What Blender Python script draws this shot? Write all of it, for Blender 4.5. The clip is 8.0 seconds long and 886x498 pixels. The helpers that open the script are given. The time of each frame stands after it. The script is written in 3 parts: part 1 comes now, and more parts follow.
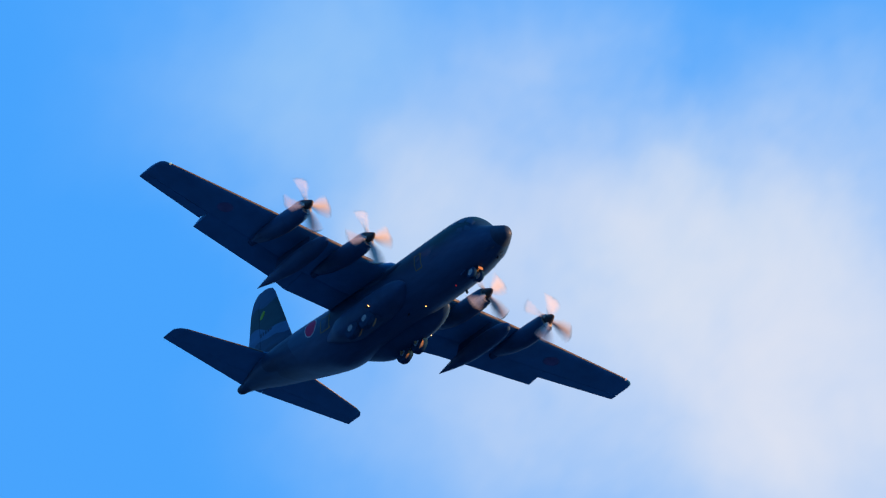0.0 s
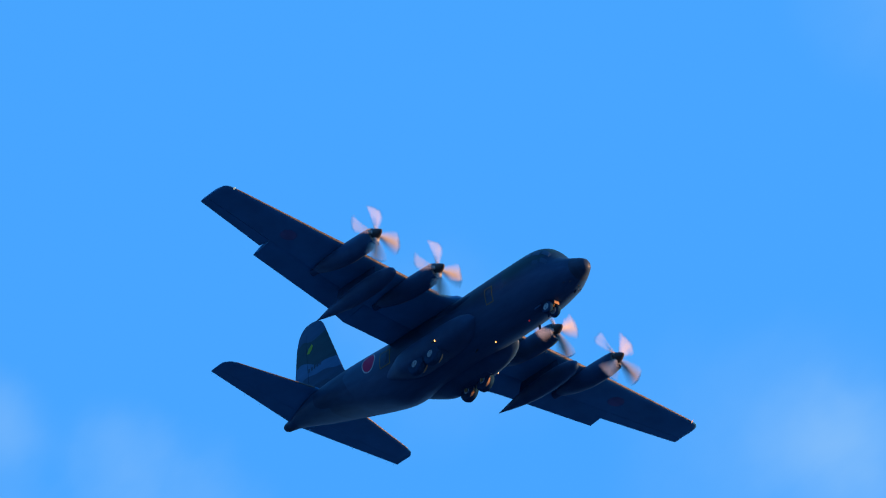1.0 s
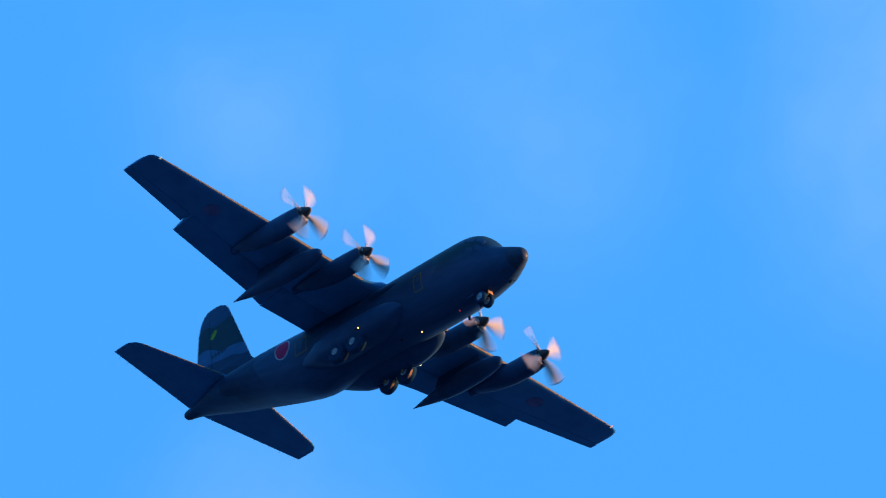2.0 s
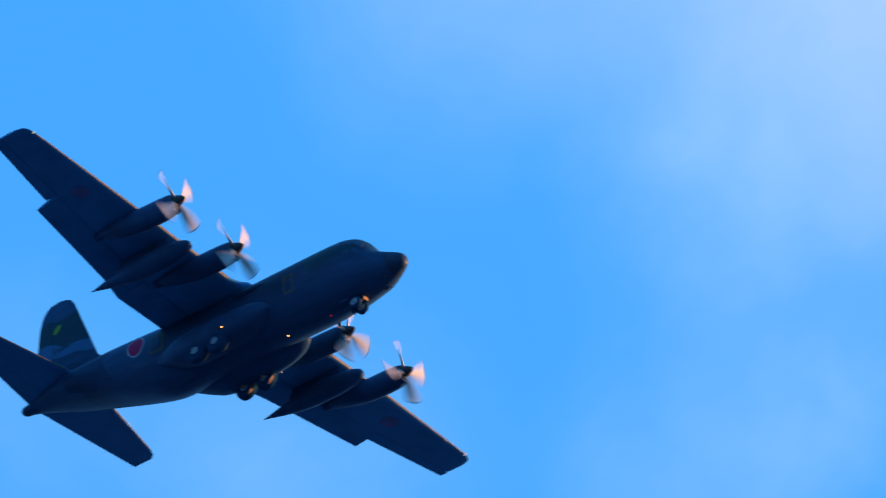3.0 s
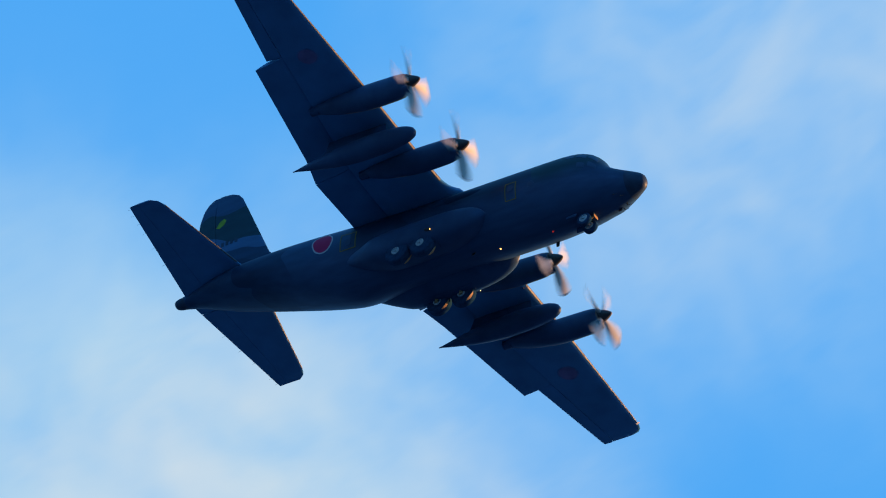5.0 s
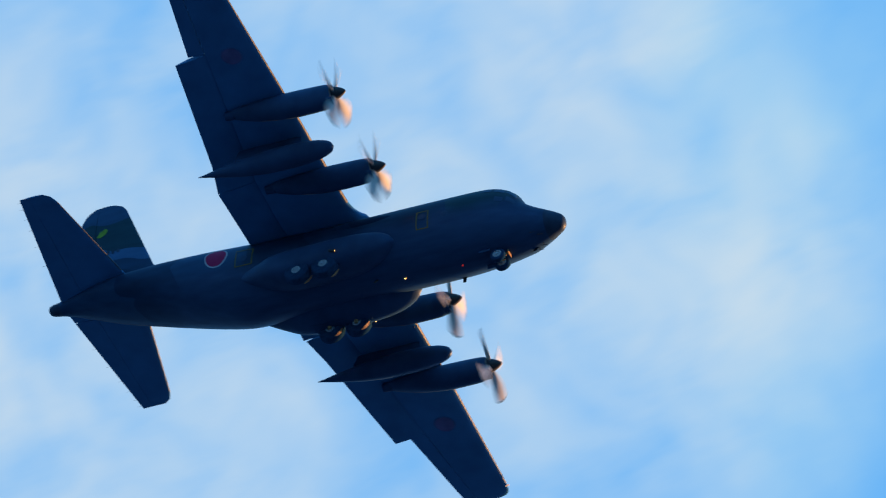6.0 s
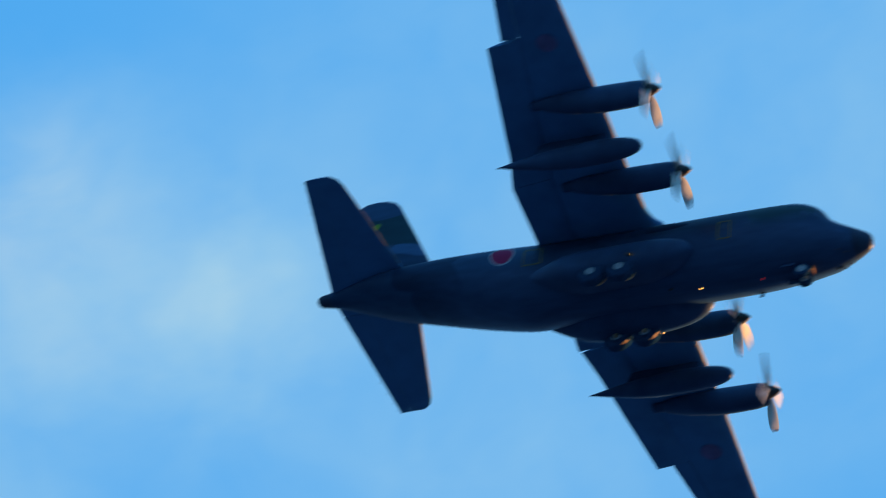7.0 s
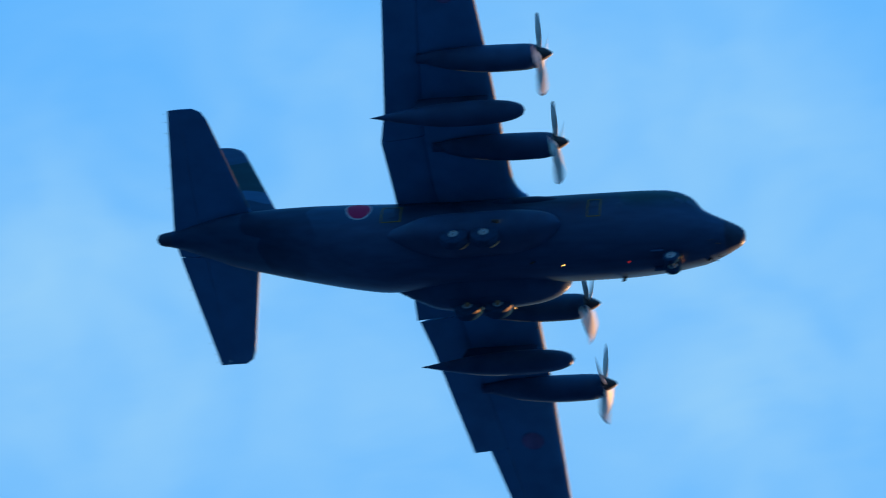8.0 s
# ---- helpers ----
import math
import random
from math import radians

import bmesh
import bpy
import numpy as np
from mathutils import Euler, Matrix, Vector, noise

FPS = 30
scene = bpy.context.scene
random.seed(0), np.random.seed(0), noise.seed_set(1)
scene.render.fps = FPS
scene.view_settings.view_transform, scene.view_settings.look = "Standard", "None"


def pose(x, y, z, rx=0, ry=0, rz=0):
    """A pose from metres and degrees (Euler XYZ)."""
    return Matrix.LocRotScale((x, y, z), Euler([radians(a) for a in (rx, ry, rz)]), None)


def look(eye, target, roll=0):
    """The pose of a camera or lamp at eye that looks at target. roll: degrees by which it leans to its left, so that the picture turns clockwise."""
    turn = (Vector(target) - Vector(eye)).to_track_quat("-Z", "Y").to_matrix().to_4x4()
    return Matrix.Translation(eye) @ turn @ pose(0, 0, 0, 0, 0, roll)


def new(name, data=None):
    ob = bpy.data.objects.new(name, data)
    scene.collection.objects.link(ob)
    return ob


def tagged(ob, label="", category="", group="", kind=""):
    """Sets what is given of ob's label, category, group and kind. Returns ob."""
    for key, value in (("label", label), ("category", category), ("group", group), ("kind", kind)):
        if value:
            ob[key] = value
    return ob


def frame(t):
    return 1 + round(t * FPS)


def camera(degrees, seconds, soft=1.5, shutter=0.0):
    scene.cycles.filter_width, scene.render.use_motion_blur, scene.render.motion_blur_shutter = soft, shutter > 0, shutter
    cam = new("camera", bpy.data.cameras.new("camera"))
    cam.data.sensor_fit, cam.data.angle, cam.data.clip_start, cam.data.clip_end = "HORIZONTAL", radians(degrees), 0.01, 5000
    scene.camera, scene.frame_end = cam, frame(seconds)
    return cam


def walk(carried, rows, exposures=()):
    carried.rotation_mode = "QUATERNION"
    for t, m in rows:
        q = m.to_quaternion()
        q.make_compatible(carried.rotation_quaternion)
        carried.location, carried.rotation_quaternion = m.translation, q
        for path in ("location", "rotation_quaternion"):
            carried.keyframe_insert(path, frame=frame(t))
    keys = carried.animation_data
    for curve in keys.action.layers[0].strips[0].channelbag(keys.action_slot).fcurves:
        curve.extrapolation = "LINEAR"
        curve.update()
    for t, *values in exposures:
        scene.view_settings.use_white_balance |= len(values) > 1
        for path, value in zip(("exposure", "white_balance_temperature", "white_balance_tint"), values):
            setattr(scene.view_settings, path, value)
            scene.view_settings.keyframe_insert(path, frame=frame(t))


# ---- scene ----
# The camera stands on the ground and pans after a four-engined cargo aircraft that flies past.
EYE = Vector((0, 0, 1.6))

# seconds, azimuth, elevation, lean: degrees
PAN = [
    (0.0, 139.023, 31.632, -0.86),
    (0.2, 138.615, 32.052, -0.93),
    (0.5, 137.977, 32.650, -1.12),
    (0.7, 137.555, 33.062, -1.16),
    (1.0, 136.888, 33.769, -1.12),
    (1.2, 136.311, 34.189, -1.07),
    (2.3, 132.713, 36.511, -0.38),
    (2.5, 132.011, 36.958, -0.12),
    (2.7, 131.248, 37.431, 0.41),
    (3.0, 129.839, 38.144, 0.78),
    (3.2, 129.019, 38.616, 1.15),
    (3.5, 128.065, 39.317, 1.39),
    (3.7, 127.577, 39.750, 1.89),
    (4.0, 126.295, 40.400, 2.11),
    (4.2, 125.669, 40.834, 2.07),
    (4.5, 124.763, 41.476, 2.87),
    (4.7, 123.979, 41.877, 3.40),
    (5.8, 118.174, 44.616, 6.22),
    (6.0, 116.939, 45.093, 6.46),
    (6.2, 115.750, 45.562, 6.69),
    (6.5, 114.158, 46.252, 7.03),
    (6.7, 113.373, 46.698, 7.14),
    (6.8, 113.122, 46.893, 7.67),
    (7.0, 112.536, 47.256, 8.29),
    (7.2, 111.156, 47.514, 9.16),
    (7.3, 110.243, 47.659, 9.18),
    (7.5, 108.551, 48.035, 9.15),
    (7.8, 106.504, 48.794, 9.89),
    (8.0, 104.855, 49.246, 10.19)
]


def toward(az, el):
    a, e = radians(az), radians(el)
    return Vector((math.cos(a) * math.cos(e), math.sin(a) * math.cos(e), math.sin(e)))


cam = camera(3.342, 8.0, soft=1.05, shutter=0.42)
walk(cam, [(t, look(EYE, EYE + 100 * toward(az, el), lean)) for t, az, el, lean in PAN],
     exposures=[(0.0, -0.05, 6500, 13), (2.8, 0.06, 6500, 10), (4.2, 0.02, 7200, 7), (6.2, 0.08, 7400, 4), (7.1, 0.06, 7900, 2), (8.0, 0.11, 6850, 2)])

# ---------------------------------------------------------------- world, sun
SUN_AZ, SUN_EL = 57.0, 15.5

sun = new("sun", bpy.data.lights.new("sun", "SUN"))
sun.data.energy, sun.data.angle, sun.data.color = 12.0, radians(0.5), (1.0, 0.50, 0.22)
sun.matrix_world = look((0, 0, 300), Vector((0, 0, 300)) - toward(SUN_AZ, SUN_EL))

# clouds: azimuth, elevation, reach (degrees), thickness
BANK_AHEAD = [
    (137.39, 31.11, 1.66, 0.55),
    (138.25, 31.36, 1.07, 0.24),
    (139.38, 31.04, 0.90, 0.14),
    (137.11, 30.65, 1.28, 0.40),
    (138.87, 31.68, 0.77, 0.22),
    (139.94, 32.33, 0.90, 0.14),
    (139.24, 31.87, 0.81, 0.20),
    (138.35, 32.18, 0.55, 0.06),
    (138.76, 30.86, 1.07, 0.30),
    (137.73, 31.84, 0.64, 0.15),
    (140.37, 31.69, 0.53, -0.05),
    (138.68, 32.19, 0.70, 0.38),
    (137.17, 32.12, 0.55, 0.20),
    (139.41, 32.83, 0.68, 0.10),
    (138.17, 31.68, 0.64, 0.22),
    (137.47, 31.64, 0.51, 0.22),
    (137.24, 31.34, 1.02, 0.32),
    (137.91, 31.53, 0.64, 0.16),
    (138.21, 31.76, 0.64, 0.30),
    (139.09, 31.75, 0.55, 0.26),
    (137.26, 31.70, 0.55, 0.22),
    (137.26, 30.92, 0.68, 0.30),
    (137.87, 31.06, 0.64, 0.15),
]
PUFFS = [
    (135.36, 32.86, 0.85, 0.16),
    (136.85, 33.39, 0.55, 0.10),
    (134.39, 34.83, 0.68, 0.13),
    (130.85, 36.57, 0.70, 0.22),
    (131.50, 36.12, 0.90, 0.20),
    (133.53, 37.16, 0.90, 0.10),
    (134.64, 36.42, 0.70, 0.16),
    (131.75, 36.80, 0.51, 0.12),
    (133.27, 37.72, 0.90, 0.14),
    (131.82, 37.49, 0.70, 0.12),
    (130.53, 36.27, 1.07, 0.25),
    (130.50, 37.35, 1.07, 0.18),
    (133.30, 36.27, 0.85, 0.13),
    (128.45, 38.28, 0.85, 0.15),
    (139.85, 32.39, 0.68, 0.16),
    (139.56, 32.41, 0.64, 0.16),
    (137.93, 32.72, 0.34, 0.14),
    (138.26, 32.87, 0.34, 0.20),
    (138.82, 33.06, 0.30, 0.14),
    (135.22, 32.90, 0.47, 0.22),
    (130.56, 36.61, 0.45, 0.14),
    (128.58, 37.36, 0.77, 0.25),
    (127.82, 37.55, 0.60, 0.25),
    (128.28, 38.72, 0.90, 0.22),
]
WHITE_BANK = [
    (126.80, 39.94, 1.32, 0.65),
    (127.47, 38.99, 1.28, 0.22),
    (125.94, 39.21, 1.28, 0.45),
    (126.24, 38.45, 1.07, 0.45),
    (127.90, 39.52, 0.90, 0.25),
    (129.29, 39.70, 1.49, 0.32),
    (127.88, 38.66, 0.90, 0.14),
    (126.03, 40.19, 1.28, 0.30),
    (126.01, 39.12, 1.07, 0.30),
    (126.57, 40.80, 1.11, 0.30),
    (124.60, 40.95, 0.90, 0.12),
    (124.43, 39.85, 1.19, 0.50),
    (124.44, 40.42, 0.90, 0.18),
    (128.38, 40.88, 1.11, 0.35),
    (124.50, 42.32, 0.70, 0.22),
    (123.18, 41.85, 0.81, 0.12),
    (122.87, 41.28, 0.70, 0.22),
    (126.70, 41.22, 1.49, 0.35),
    (126.21, 42.10, 0.85, 0.20),
    (124.96, 40.75, 1.11, 0.35),
    (126.78, 38.89, 0.81, 0.25),
    (127.47, 39.31, 0.68, 0.18),
    (125.42, 40.72, 0.90, 0.36),
    (124.79, 40.41, 0.68, 0.26),
    (125.67, 39.82, 0.81, 0.20),
]
BROKEN = [
    (125.02, 41.55, 1.71, 0.40),
    (123.31, 41.57, 1.49, 0.30),
    (126.22, 42.14, 1.07, 0.20),
    (124.03, 42.12, 0.55, 0.05),
    (123.70, 40.90, 0.90, 0.30),
    (123.34, 42.25, 1.07, 0.18),
    (122.85, 40.81, 0.90, 0.15),
    (123.88, 41.60, 0.85, 0.20),
    (122.05, 41.22, 0.96, 0.40),
    (121.35, 43.12, 1.71, 0.45),
    (119.87, 43.50, 1.07, 0.20),
    (117.84, 44.73, 2.77, 0.60),
    (115.35, 44.87, 1.28, 0.12),
    (119.59, 44.32, 1.28, 0.15),
    (120.38, 44.72, 1.32, 0.32),
    (119.15, 45.31, 0.64, 0.15),
    (120.09, 45.09, 0.55, -0.10),
    (116.96, 44.45, 0.77, -0.16),
    (114.87, 46.14, 0.90, -0.10),
    (116.51, 45.80, 0.85, 0.10),
    (116.50, 46.63, 1.32, 0.42),
    (115.80, 46.14, 1.11, 0.18),
    (115.46, 45.25, 0.85, 0.20),
    (113.63, 46.85, 0.38, 0.16),
    (113.37, 45.67, 0.38, 0.16),
    (114.32, 46.69, 0.47, 0.12),
    (114.73, 47.06, 0.90, 0.26),
    (115.21, 44.96, 0.90, 0.22),
    (116.21, 44.59, 0.68, 0.10),
    (122.88, 41.58, 0.90, 0.30),
    (113.59, 46.81, 0.55, 0.12),
    (138.07, 31.61, 0.60, 0.45),
    (137.47, 31.62, 0.47, 0.28),
    (139.15, 31.69, 0.55, 0.20),
    (139.65, 31.99, 0.64, 0.12),
    (130.57, 36.61, 0.51, 0.24),
    (130.97, 36.36, 0.34, 0.10),
]
THIN = [
    (115.19, 46.20, 0.90, 0.18),
    (115.47, 45.29, 0.90, 0.25),
    (114.43, 46.64, 0.81, 0.12),
    (113.59, 46.86, 0.55, 0.20),
    (113.37, 45.67, 0.47, 0.20),
    (114.05, 45.92, 0.64, 0.10),
    (112.29, 46.48, 1.49, 0.09),
    (112.16, 45.63, 1.28, 0.10),
    (111.86, 47.30, 2.34, 0.20),
    (114.01, 46.97, 1.07, 0.17),
    (108.52, 48.12, 2.13, 0.30),
    (106.89, 48.82, 1.07, 0.12),
    (107.22, 48.79, 0.90, 0.10),
    (104.86, 49.24, 2.98, 0.42),
    (102.61, 49.79, 1.28, 0.12),
    (103.45, 49.14, 0.75, 0.07),
    (102.54, 48.76, 1.11, 0.26),
    (103.10, 49.74, 0.90, 0.12),
    (124.56, 39.76, 0.72, 0.30),
    (124.75, 41.35, 2.34, 0.35),
    (115.17, 45.84, 0.81, 0.30),
    (114.82, 44.56, 0.81, 0.30),
]


def sky_world():
    world = bpy.data.worlds.new("evening_sky")
    scene.world = world
    world.use_nodes = True
    nt = world.node_tree
    nt.nodes.clear()

    def node(kind, **values):
        n = nt.nodes.new(kind)
        for k, v in values.items():
            n.inputs[k].default_value = v
        return n

    def math_node(op, a, b=None, clamp=False):
        n = nt.nodes.new("ShaderNodeMath")
        n.operation, n.use_clamp = op, clamp
        for i, v in enumerate((a, b)):
            if v is None:
                continue
            if isinstance(v, (int, float)):
                n.inputs[i].default_value = v
            else:
                nt.links.new(v, n.inputs[i])
        return n.outputs[0]

    link = nt.links.new
    coords = nt.nodes.new("ShaderNodeTexCoord").outputs["Generated"]
    sky = nt.nodes.new("ShaderNodeTexSky")
    sky.sky_type, sky.sun_disc = "NISHITA", False
    sky.sun_elevation, sky.sun_rotation = radians(SUN_EL), radians(90 - SUN_AZ)
    sky.altitude, sky.air_density, sky.dust_density, sky.ozone_density = 0, 1.0, 0.3, 1.5

    # the sky's own gradient, deepened towards a clear blue
    dim = nt.nodes.new("ShaderNodeVectorMath")
    dim.operation = "SCALE"
    link(sky.outputs[0], dim.inputs[0])
    dim.inputs["Scale"].default_value = SKY_STRENGTH
    blue = nt.nodes.new("ShaderNodeMix")
    blue.data_type = "RGBA"
    blue.inputs["Factor"].default_value = 0.85
    link(dim.outputs[0], blue.inputs["A"])
    blue.inputs["B"].default_value = CLEAR

    # the clouds' edges are torn by two scales of turbulence
    wide = node("ShaderNodeTexNoise", Scale=34.0, Detail=6.0, Roughness=0.6)
    link(coords, wide.inputs["Vector"])
    off = nt.nodes.new("ShaderNodeVectorMath")
    off.operation = "SUBTRACT"
    link(wide.outputs["Color"], off.inputs[0])
    off.inputs[1].default_value = (0.5, 0.5, 0.5)
    grow = nt.nodes.new("ShaderNodeVectorMath")
    grow.operation = "SCALE"
    link(off.outputs[0], grow.inputs[0])
    grow.inputs["Scale"].default_value = 0.018
    bent = nt.nodes.new("ShaderNodeVectorMath")
    link(coords, bent.inputs[0])
    link(grow.outputs[0], bent.inputs[1])

    def layer(rows):
        total = 0.0
        for az, el, reach, thick in rows:
            far = nt.nodes.new("ShaderNodeVectorMath")
            far.operation = "DISTANCE"
            link(bent.outputs[0], far.inputs[0])
            far.inputs[1].default_value = toward(az, el)
            ramp = nt.nodes.new("ShaderNodeMapRange")
            ramp.interpolation_type = "SMOOTHSTEP"
            link(far.outputs["Value"], ramp.inputs["Value"])
            ramp.inputs["From Min"].default_value, ramp.inputs["From Max"].default_value = 0, radians(reach)
            ramp.inputs["To Min"].default_value, ramp.inputs["To Max"].default_value = thick, 0
            total = math_node("ADD", ramp.outputs[0], total)
        return total

    def soft(cover, rate):
        """Cloud of growing thickness whitens ever more slowly."""
        return math_node("SUBTRACT", 1.0, math_node("EXPONENT", math_node("MULTIPLY", cover, -rate)))

    def torn(scale, detail, low, high):
        n = node("ShaderNodeTexNoise", Scale=scale, Detail=detail, Roughness=0.58, Distortion=0.4)
        link(coords, n.inputs["Vector"])
        m = math_node("MULTIPLY_ADD", n.outputs["Fac"], 2 * (high - low))
        m.node.inputs[2].default_value = 1.5 * low - 0.5 * high
        return m

    # a bluish thin layer below, white banks over it
    thin = soft(math_node("MAXIMUM", math_node("MULTIPLY", layer(PUFFS + THIN), torn(110.0, 9.0, 0.50, 1.50)), 0.0), 1.15)
    white = soft(math_node("MAXIMUM", math_node("MULTIPLY", layer(WHITE_BANK), torn(75.0, 6.0, 0.74, 1.26)), 0.0), 1.5)
    broken = soft(math_node("MAXIMUM", math_node("MULTIPLY", layer(BROKEN), torn(130.0, 9.0, 0.36, 1.64)), 0.0), 1.4)
    ahead = soft(math_node("MAXIMUM", math_node("MULTIPLY", layer(BANK_AHEAD), torn(115.0, 8.0, 0.72, 1.28)), 0.0), 1.6)
    colour = blue.outputs["Result"]
    for cover, top, tone in ((thin, 0.95, HAZE), (broken, 0.96, CLOUD), (ahead, 0.98, AHEAD), (white, 0.96, BANK)):
        mix = nt.nodes.new("ShaderNodeMix")
        mix.data_type = "RGBA"
        link(math_node("MINIMUM", cover, top), mix.inputs["Factor"])
        link(colour, mix.inputs["A"])
        # thin edges stay bluish, thick hearts go white
        heart = nt.nodes.new("ShaderNodeMix")
        heart.data_type = "RGBA"
        link(cover, heart.inputs["Factor"])
        heart.inputs["A"].default_value, heart.inputs["B"].default_value = HAZE, tone
        link(heart.outputs["Result"], mix.inputs["B"])
        colour = mix.outputs["Result"]
    back = node("ShaderNodeBackground", Strength=1.0)
    link(colour, back.inputs["Color"])
    out = nt.nodes.new("ShaderNodeOutputWorld")
    link(back.outputs[0], out.inputs["Surface"])


SKY_STRENGTH = 0.20
CLEAR = (0.043, 0.40, 1.10, 1)
CLOUD = (0.74, 0.78, 0.86, 1)
AHEAD = (0.82, 0.84, 0.90, 1)
BANK = (0.80, 0.84, 0.96, 1)
HAZE = (0.44, 0.71, 0.92, 1)
sky_world()


# ---------------------------------------------------------------- materials
def shader(name, colour, rough=0.5, metal=0.0, bump=0.0, vary=0.25, scale=1.5, glow=None, glow_strength=0.0):
    m = bpy.data.materials.new(name)
    m.use_nodes = True
    nt = m.node_tree
    b = nt.nodes["Principled BSDF"]
    b.inputs["Roughness"].default_value, b.inputs["Metallic"].default_value = rough, metal
    b.inputs["Specular IOR Level"].default_value = 0.5 if metal or rough < 0.3 else 0.05
    coords = nt.nodes.new("ShaderNodeTexCoord").outputs["Object"]
    n = nt.nodes.new("ShaderNodeTexNoise")
    n.inputs["Scale"].default_value, n.inputs["Detail"].default_value = scale, 8
    nt.links.new(coords, n.inputs["Vector"])
    r = nt.nodes.new("ShaderNodeValToRGB")
    r.color_ramp.elements[0].position, r.color_ramp.elements[1].position = 0.3, 0.7
    r.color_ramp.elements[0].color = (*[c * (1 - vary) for c in colour], 1)
    r.color_ramp.elements[1].color = (*[min(1, c * (1 + vary)) for c in colour], 1)
    nt.links.new(n.outputs["Fac"], r.inputs["Fac"])
    nt.links.new(r.outputs["Color"], b.inputs["Base Color"])
    if bump:
        f = nt.nodes.new("ShaderNodeTexNoise")
        f.inputs["Scale"].default_value, f.inputs["Detail"].default_value = scale * 14, 4
        nt.links.new(coords, f.inputs["Vector"])
        bp = nt.nodes.new("ShaderNodeBump")
        bp.inputs["Strength"].default_value, bp.inputs["Distance"].default_value = bump, 0.01
        nt.links.new(f.outputs["Fac"], bp.inputs["Height"])
        nt.links.new(bp.outputs["Normal"], b.inputs["Normal"])
    if glow:
        b.inputs["Emission Color"].default_value = (*glow, 1)
        b.inputs["Emission Strength"].default_value = glow_strength
    return m


def camouflage(name, axis, fields, belly):
    """Worn matt paint: broad fields with curved borders that follow one another along an axis of the aircraft."""
    m = bpy.data.materials.new(name)
    m.use_nodes = True
    nt = m.node_tree
    b = nt.nodes["Principled BSDF"]
    b.inputs["Roughness"].default_value = 0.42
    b.inputs["Specular IOR Level"].default_value = 0.05
    coords = nt.nodes.new("ShaderNodeTexCoord").outputs["Object"]
    place = nt.nodes.new("ShaderNodeSeparateXYZ")
    nt.links.new(coords, place.inputs[0])
    n = nt.nodes.new("ShaderNodeTexNoise")
    n.inputs["Scale"].default_value, n.inputs["Detail"].default_value = 0.42, 0.4
    n.inputs["Distortion"].default_value = 0.2
    nt.links.new(coords, n.inputs["Vector"])
    bend = nt.nodes.new("ShaderNodeMath")
    bend.operation = "MULTIPLY_ADD"
    nt.links.new(n.outputs["Fac"], bend.inputs[0])
    bend.inputs[1].default_value = 5.0 if axis == "X" else 3.2
    nt.links.new(place.outputs[axis], bend.inputs[2])
    low, high = fields[0][0], fields[-1][0]
    span = nt.nodes.new("ShaderNodeMapRange")
    shift = bend.inputs[1].default_value / 2
    span.inputs["From Min"].default_value, span.inputs["From Max"].default_value = low + shift, high + shift
    nt.links.new(bend.outputs[0], span.inputs["Value"])
    r = nt.nodes.new("ShaderNodeValToRGB")
    r.color_ramp.interpolation = "CONSTANT"
    for i, (at, c) in enumerate(fields[:-1]):
        at = (at - low) / (high - low)
        e = r.color_ramp.elements[i] if i < 2 else r.color_ramp.elements.new(at)
        e.position, e.color = at, (*c, 1)
    nt.links.new(span.outputs[0], r.inputs["Fac"])
    dirt = nt.nodes.new("ShaderNodeTexNoise")
    dirt.inputs["Scale"].default_value, dirt.inputs["Detail"].default_value = 2.2, 9
    stretch = nt.nodes.new("ShaderNodeMapping")
    stretch.inputs["Scale"].default_value = (0.25, 1.2, 1.2)
    nt.links.new(coords, stretch.inputs["Vector"])
    nt.links.new(stretch.outputs[0], dirt.inputs["Vector"])
    shade = nt.nodes.new("ShaderNodeMapRange")
    shade.inputs["To Min"].default_value, shade.inputs["To Max"].default_value = 0.65, 1.35
    nt.links.new(dirt.outputs["Fac"], shade.inputs["Value"])
    mul = nt.nodes.new("ShaderNodeVectorMath")
    mul.operation = "MULTIPLY"
    # the belly's blue-grey stands for its shade, with a wavering soft border
    wave = nt.nodes.new("ShaderNodeMath")
    wave.operation = "MULTIPLY_ADD"
    nt.links.new(n.outputs["Fac"], wave.inputs[0])
    wave.inputs[1].default_value = 1.6
    nt.links.new(place.outputs["Z"], wave.inputs[2])
    edge = nt.nodes.new("ShaderNodeMapRange")
    edge.inputs["From Min"].default_value, edge.inputs["From Max"].default_value = (-0.1, 0.9) if belly else (-9.0, -8.0)
    nt.links.new(wave.outputs[0], edge.inputs["Value"])
    two = nt.nodes.new("ShaderNodeMix")
    two.data_type = "RGBA"
    nt.links.new(edge.outputs[0], two.inputs["Factor"])
    two.inputs["A"].default_value = (*UNDER_SHADE, 1)
    nt.links.new(r.outputs["Color"], two.inputs["B"])
    nt.links.new(two.outputs["Result"], mul.inputs[0])
    nt.links.new(shade.outputs[0], mul.inputs[1])
    nt.links.new(mul.outputs[0], b.inputs["Base Color"])
    # sheet-metal panels, a little wavy
    bp = nt.nodes.new("ShaderNodeBump")
    bp.inputs["Strength"].default_value, bp.inputs["Distance"].default_value = 0.25, 0.02
    nt.links.new(dirt.outputs["Fac"], bp.inputs["Height"])
    nt.links.new(bp.outputs["Normal"], b.inputs["Normal"])
    return m


